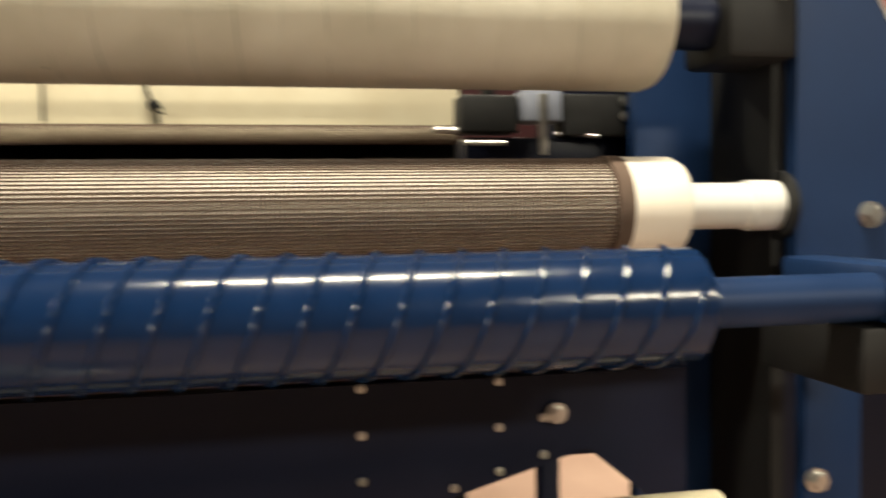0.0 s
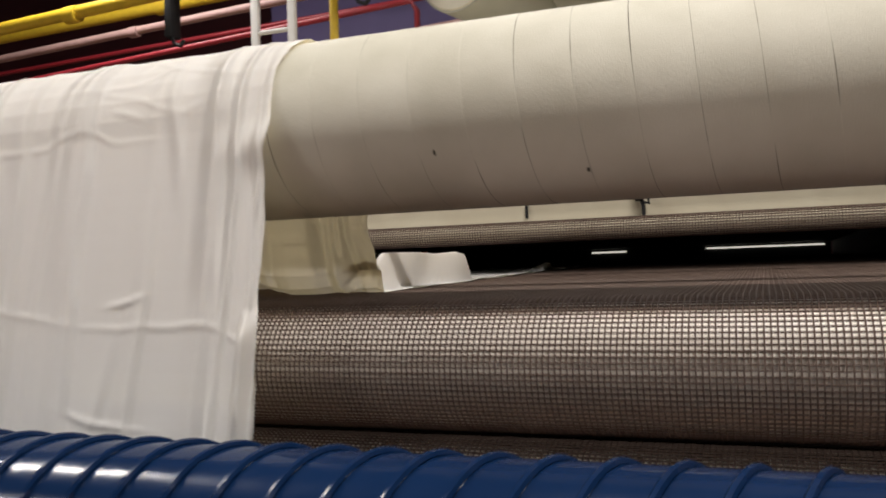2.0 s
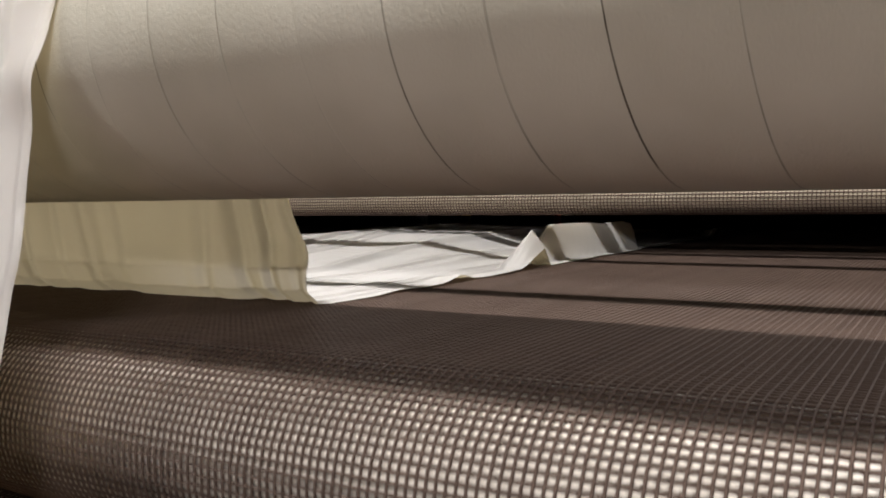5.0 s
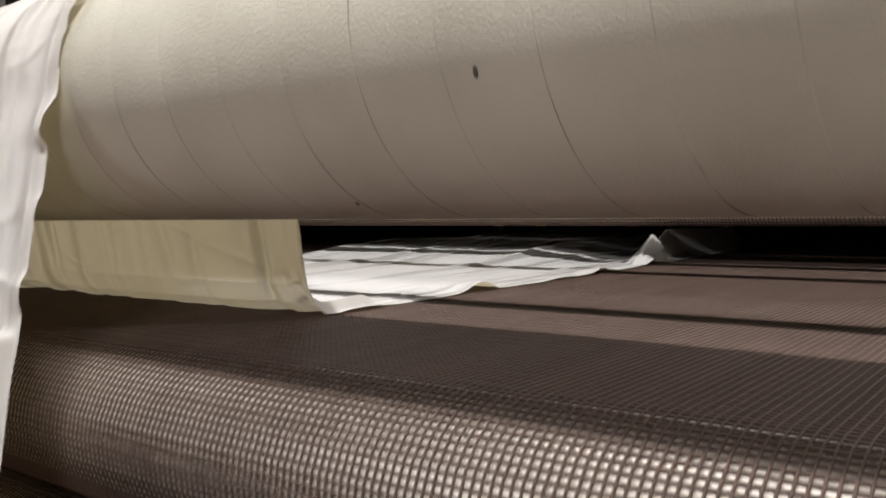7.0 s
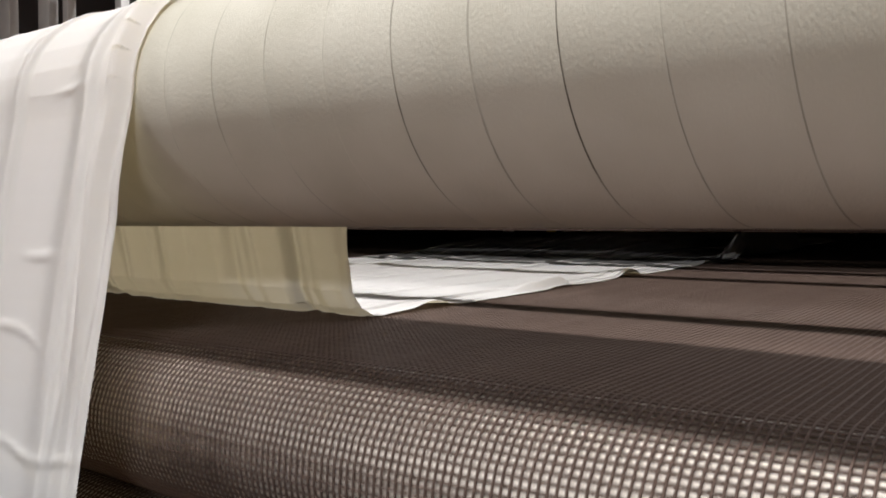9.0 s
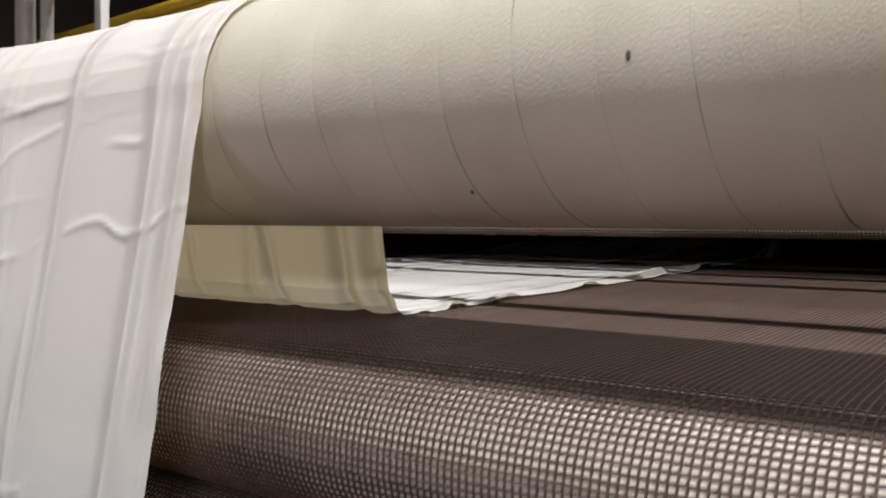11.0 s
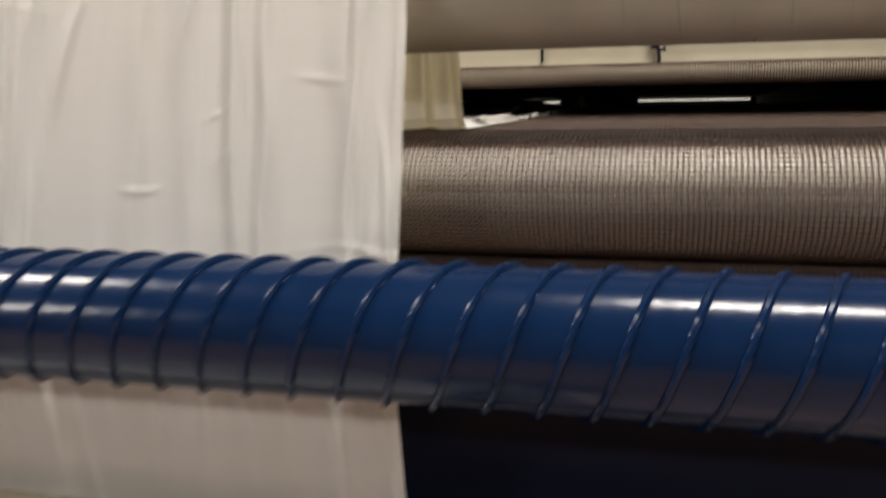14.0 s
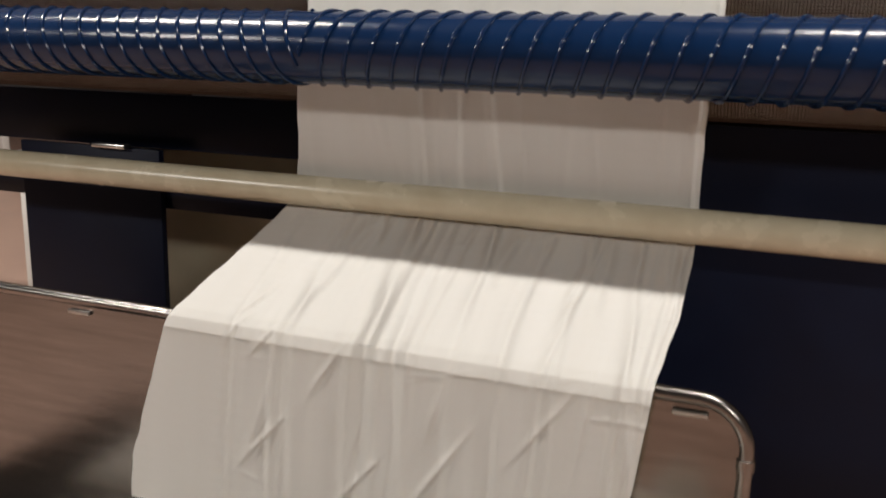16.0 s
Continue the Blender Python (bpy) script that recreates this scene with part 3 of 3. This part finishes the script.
# sensor block beside the belt
sensor = thing("air_cylinder_block", "black pneumatic block with grey bracket", "machine part", at=(0, 0.5, H))
part("housing", box(B(), 0.905, 1.015, 0.0, 0.07, 0.268, 0.338, 0.006), BLACK, sensor)
part("housing", box(B(), 1.10, 1.275, 0.0, 0.07, 0.262, 0.342, 0.006), BLACK, sensor)
GREY = mat("grey_bracket_paint", (0.22, 0.24, 0.30), 0.5, bump=0.1)
part("bracket", box(B(), 1.018, 1.095, -0.012, 0.06, 0.288, 0.346, 0.004), GREY, sensor, "blue-grey clamp bracket")
part("bracket_leg", box(B(), 1.048, 1.064, -0.022, -0.012, 0.226, 0.338, 0.002), STEEL, sensor, "bare steel leg")
part("rod", tube(B(), [(0.86, 0.03, 0.275), (1.02, 0.03, 0.275)], 0.006, 10), STEEL, sensor, "thin polished rod")
part("rod", tube(B(), [(0.915, 0.01, 0.250), (0.99, 0.01, 0.250)], 0.005, 10), STEEL, sensor, "thin polished rod")
part("rod", tube(B(), [(1.09, 0.02, 0.268), (1.17, 0.0, 0.262)], 0.004, 10), STEEL, sensor, "thin polished rod")
part("cap", box(B(), 0.955, 0.975, 0.02, 0.05, 0.338, 0.36, 0.003), BLACK, sensor)
part("mount", box(B(), 0.92, 1.28, 0.03, 0.10, 0.205, 0.262, 0.004), NAVY, sensor)
for z in (0.30, 0.328):
    bolt(1.225, 0.0, z, 0.008, sensor)

# ---- navy apron under the rollers ----
apron = thing("apron_panel", "dark navy sheet-metal apron with rivets below the rollers", "panel", at=(0, 0, H))
part("sheet", prism(B(), [(-0.45, -0.135), (1.22, -0.135), (1.22, -0.42), (1.135, -0.328), (1.05, -0.257), (0.83, -0.32), (0.62, -0.41), (0.56, -1.295), (-0.45, -1.295)], 0.25, 0.256), NAVY, apron)
part("upper_sheet", box(B(), 0.5, 1.215, 0.36, 0.366, -0.30, -0.07), NAVY, apron)
part("strut", box(B(), 0.972, 1.003, 0.252, 0.285, -1.295, -0.16, 0.002), NAVY, apron, "navy upright strut")
for x, z in ((0.687, -0.141), (0.687, -0.213), (0.687, -0.284), (0.903, -0.141), (0.903, -0.214), (0.903, -0.284), (0.976, -0.203), (0.976, -0.262), (0.83, -0.305)):
    bolt(x, 0.249, z, 0.0055, apron)
bolt(0.996, 0.242, -0.195, 0.013, apron)
for x, z in ((1.262, -0.138), (1.262, -0.198)):
    bolt(x, 0.45, z, 0.010, frame_end)

# ---- lower frame beside the cloth ----
low = thing("machine_base", "dark navy lower machine frame with beige infill", "machine frame", at=(0, 0, H))
part("beam", box(B(), X_LEFT, -0.45, 0.375, 0.43, -0.47, -0.365, 0.004), NAVY, low)
part("upper_sheet", box(B(), X_LEFT, -0.45, 0.435, 0.445, -0.305, -0.145, 0.002), NAVY, low, "dark navy sheet over the opening")
part("post", box(B(), -2.03, -1.515, 0.35, 0.372, -1.295, -0.298, 0.003), NAVY, low)
part("infill_panel", box(B(), -1.95, -0.47, 0.58, 0.60, -1.295, -0.24, 0.003), CREAM, low, "beige infill panel")
# added black sheet hides the lit hall and stands in for shade
part("guard", box(B(), -3.4, -1.9, 1.0, 1.02, -0.30, 0.12), BLACK, low, "black sheet added to darken the opening")
part("clip", box(B(), -1.74, -1.62, 0.33, 0.36, -0.300, -0.288, 0.003), STEEL, low, "small bent steel clip")
post = thing("white_post", "thin white upright post beside the machine", "post", at=(-2.87, 1.16, 0))
part("upright", box(B(), -0.025, 0.025, -0.025, 0.025, 0.0, 0.84, 0.003), WHITE, post)
part("foot", box(B(), -0.06, 0.06, -0.06, 0.06, 0.0, 0.01), STEEL, post)

# ---- cart ----
cart = thing("steel_cart", "stainless steel cloth cart with rounded tube rim", "cart", at=(0, 0, H))
Y0, ZR, XR = -0.202, -0.566, 0.128
rim = []
for k in range(11):
    a = radians(90 - 90 * k / 10)
    rim.append((XR - 0.085 + 0.085 * math.cos(a), Y0, ZR - 0.085 + 0.085 * math.sin(a)))
part("back_sheet", prism(B(), [(-1.85, ZR - 0.004)] + [(x - 0.004, z - 0.004) for x, y, z in rim] + [(XR - 0.004, -1.18), (-1.85, -1.18)], Y0 - 0.003, Y0 + 0.003), STAINLESS, cart, "polished stainless back sheet")
part("rim_tube", tube(B(), [(-1.87, Y0, ZR)] + rim + [(XR, Y0, -1.2)], 0.0135, 14), STAINLESS, cart, "polished tube rim")
part("platform", box(B(), -1.87, XR + 0.02, -0.95, -0.19, -1.22, -1.185, 0.004), STAINLESS, cart)
for x in (0.03, -1.30):
    part("clip", box(B(), x - 0.03, x + 0.03, Y0 - 0.012, Y0 - 0.004, ZR - 0.032, ZR - 0.022, 0.003), STEEL, cart, "small welded clip")
part("weld_collar", lathe_x(B(), [(-0.012, 0.013), (-0.010, 0.0165), (0.010, 0.0165), (0.012, 0.013)], 16), STAINLESS, cart, "welded joint").matrix_basis = Matrix.Translation((XR, Y0, -0.672)) @ Euler((0, radians(90), 0)).to_matrix().to_4x4()
for x in (-1.75, 0.02):
    for y in (-0.88, -0.26):
        bm = B()
        lathe_x(bm, [(-0.014, 0.02), (-0.014, 0.036), (-0.01, 0.04), (0.01, 0.04), (0.014, 0.036), (0.014, 0.02)], 24)
        fork = part("castor", box(B(), -0.02, 0.02, -0.022, 0.022, 0.02, 0.042, 0.003), STEEL, cart, "steel castor fork")
        fork.location = (x, y, -1.26)
        part("wheel", bm, BLACK, fork, "black castor wheel")


def crumpled(name, x0, x1, y0, y1, z0, height, seed, label):
    """A loose heap of cloth."""
    bm = B()
    n = 44
    vs = []
    for i in range(n + 1):
        for j in range(n + 1):
            u, w = i / n, j / n
            p = Vector((x0 + (x1 - x0) * u, y0 + (y1 - y0) * w, 0))
            e = min(u, 1 - u, w, 1 - w) * 2
            hgt = height * (min(1, e * 2.2) ** 0.6) * (0.62 + 0.5 * noise.noise((u * 3.1 + seed, w * 3.1, 0.3)))
            hgt += 0.035 * abs(noise.noise((u * 11 + seed, w * 9, 2.0))) * min(1, e * 4)
            vs.append(bm.verts.new((p.x, p.y, z0 + max(hgt, 0.002))))
    for i in range(n):
        for j in range(n):
            a = i * (n + 1) + j
            bm.faces.new((vs[a], vs[a + n + 1], vs[a + n + 2], vs[a + 1]))
    bmesh.ops.recalc_face_normals(bm, faces=bm.faces[:])
    return solo(name, bm, CLOTH, label, "cloth")


crumpled("cloth_heap", -0.22, 0.10, -0.62, -0.235, H - 1.184, 0.40, 3.0, "loose heap of white cotton cloth on the cart")
crumpled("cloth_heap", -1.60, -0.30, -0.92, -0.44, H - 1.184, 0.16, 8.0, "low heap of folded white cotton on the cart")

# ---- hall beyond the machine ----
PINK = mat("faded_pink_pipe", (0.42, 0.26, 0.24), 0.5)


def pipe(pts, r, material, label, group=""):
    ob = thing("pipe", label, "pipe", group)
    part("run", tube(B(), [(x, y, z + H) for x, y, z in pts], r, 12), material, ob)
    a, c = Vector(pts[0]), Vector(pts[-1])
    bm = B()
    bmesh.ops.create_cone(bm, cap_ends=True, segments=12, radius1=r * 1.35, radius2=r * 1.35, depth=r * 2.4, matrix=Matrix.Translation(a.lerp(c, 0.4) + Vector((0, 0, H))) @ (c - a).to_track_quat("Z", "Y").to_matrix().to_4x4())
    part("coupling", bm, material, ob)


pipe([(-12.05, 5.6, 2.52), (7.05, 5.6, 2.98)], 0.055, YELLOW, "yellow painted pipe running across the hall", "yellow pipes")
pipe([(-12.05, 4.5, 2.04), (-2.9, 4.5, 2.40), (7.05, 4.5, 2.76)], 0.05, YELLOW, "yellow painted pipe running across the hall", "yellow pipes")
pipe([(-2.15, 4.5, 3.2), (-2.15, 4.5, -1.31)], 0.030, YELLOW, "yellow painted upright pipe on the floor", "yellow pipes")
pipe([(-12.05, 4.9, 1.62), (-3.2, 4.9, 2.10), (-1.75, 4.9, 2.18), (-1.70, 4.9, 2.1), (-1.70, 4.9, -1.31)], 0.022, RED, "thin red pipe bending down to the floor", "red pipes")
pipe([(-12.05, 5.8, 2.22), (7.05, 5.8, 2.75)], 0.022, RED, "thin red pipe along the hall", "red pipes")
pipe([(-12.05, 6.4, 1.94), (7.05, 6.4, 2.66)], 0.020, RED, "thin red pipe along the hall", "red pipes")
pipe([(-12.05, 5.2, 2.05), (-3.4, 5.2, 2.42), (7.05, 5.2, 2.85)], 0.035, PINK, "faded pink pipe along the hall", "pink pipes")
pipe([(-12.05, 6.0, 1.73), (7.05, 6.0, 2.82)], 0.030, PINK, "faded pink pipe along the hall", "pink pipes")
ladder = thing("wall_ladder", "white painted steel ladder", "ladder", at=(0, 4.5, H))
for x in (-2.77, -2.475):
    part("rail", box(B(), x - 0.028, x + 0.028, -0.02, 0.02, -1.3, 3.0, 0.004), WHITE, ladder)
for k in range(15):
    part("rung", tube(B(), [(-2.75, 0, -1.0 + 0.27 * k), (-2.50, 0, -1.0 + 0.27 * k)], 0.017, 10), WHITE, ladder)
for x0, z0, w in ((-3.47, 2.02, 0.09), (-1.98, 2.12, 0.07)):
    lamp = thing("pipe_clamp", "dark iron pipe clamp hanging from the pipe", "clamp", at=(x0, 4.46, z0 + H))
    part("strap", box(B(), -w / 3, w / 3, -0.03, 0.09, 0.0, 0.44, 0.01), BLACK, lamp)
    part("hook", tube(B(), [(0, 0, 0.02), (0.04, 0, -0.05), (0.09, 0, -0.07), (0.12, 0, -0.03)], 0.016, 8), BLACK, lamp)
solo("purple_panel", box(B(), -4.1, -1.2, 6.9, 6.95, 2.2, 5.2), PURPLE, "hazy purple-blue wall panel behind the pipes", "panel", kind="structure")
# round duct with a square branch
duct = thing("air_duct", "round grey-cream air duct with flat end cap", "duct", at=(-1.255, 4.5, 2.24 + H))
axis = Vector((0.30, 0.95, -0.03)).to_track_quat("X", "Z").to_matrix().to_4x4()
part("barrel", lathe_x(B(), [(0.0, 0.30), (0.0, 0.318), (0.02, 0.322), (0.9, 0.322), (0.905, 0.33), (0.93, 0.33), (0.935, 0.322), (3.0, 0.322)], 48), DUCT, duct).matrix_basis = axis
part("end_cap", lathe_x(B(), [(-0.012, 0.10), (-0.010, 0.300), (0.0, 0.308)], 48), mat("cream_cap", (0.70, 0.66, 0.54), 0.5, scale=5), duct, "cream end cap").matrix_basis = axis
box_duct = thing("square_duct", "cream and grey rectangular duct", "duct", at=(0, 0, H))
part("body", box(B(), -0.72, 1.6, 4.45, 5.3, 2.02, 2.50, 0.01), DUCT, box_duct)
part("top_flange", box(B(), -0.76, 1.62, 4.40, 5.35, 2.14, 2.20, 0.006), WHITE, box_duct)
part("seam", box(B(), -0.22, -0.18, 4.43, 4.449, 2.02, 2.50, 0.004), WHITE, box_duct)
# cream racks far down the hall
for x, w in ((-7.4, 0.2), (-8.2, 0.26), (-9.3, 0.3)):
    rack = thing("rack_post", "cream painted upright of a far rack", "post", "far rack posts", at=(x, 4.0, 0))
    part("upright", box(B(), -w / 2, w / 2, -0.05, 0.05, 0, 5.0, 0.01), WHITE, rack)
    part("foot", box(B(), -w * .7, w * .7, -0.1, 0.1, 0, 0.02), STEEL, rack)
win = thing("far_frame", "cream rectangular frame high in the hall", "frame", at=(-6.65, 4.0, 2.26 + H))
for x0, x1, z0, z1 in ((-0.42, 0.55, 0.13, 0.24), (-0.42, -0.32, -2.26 - H, 0.13), (0.45, 0.55, -2.26 - H, 0.13)):
    part("bar", box(B(), x0, x1, -0.04, 0.04, z0, z1, 0.006), WHITE, win)


# ---- movement ----
def cloth_drift(s):
    """Sideways shift of the cloth below the spiral roller, fitted to the camera's view."""
    d = S_TOP - TZ - s
    return float(np.interp(d, (-0.04, 0.06, 0.30, 0.45), (0, -0.012, -0.008, 0)))


def motions():
    for ob, s in BELT_SECTIONS:
        walk(ob, [(t, on_path(BELT_PATH, s + V * t, BELT_L / 2)) for t in TIMES])
    for ob, s in CLOTH_STRIPS:
        walk(ob, [(t, Matrix.Translation((cloth_drift(s + V * t), 0, 0)) @ on_path(CLOTH_PATH, s + V * t, CLOTH_LEN / 2)) for t in TIMES])
    walk(upper, [(0.25 * i, pose(0, TY, TZ + H, -math.degrees(V * 0.25 * i / TR), 0, 0)) for i in range(65)])
    walk(lower_drum, [(0.25 * i, pose(0, LY, LZ + H, -math.degrees(V * 0.25 * i / LR), 0, 0)) for i in range(65)])
    walk(drum, [(0.25 * i, pose(0, MY, MZ + H, -math.degrees(V * 0.25 * i / MR), 0, 0)) for i in range(65)])


motions()
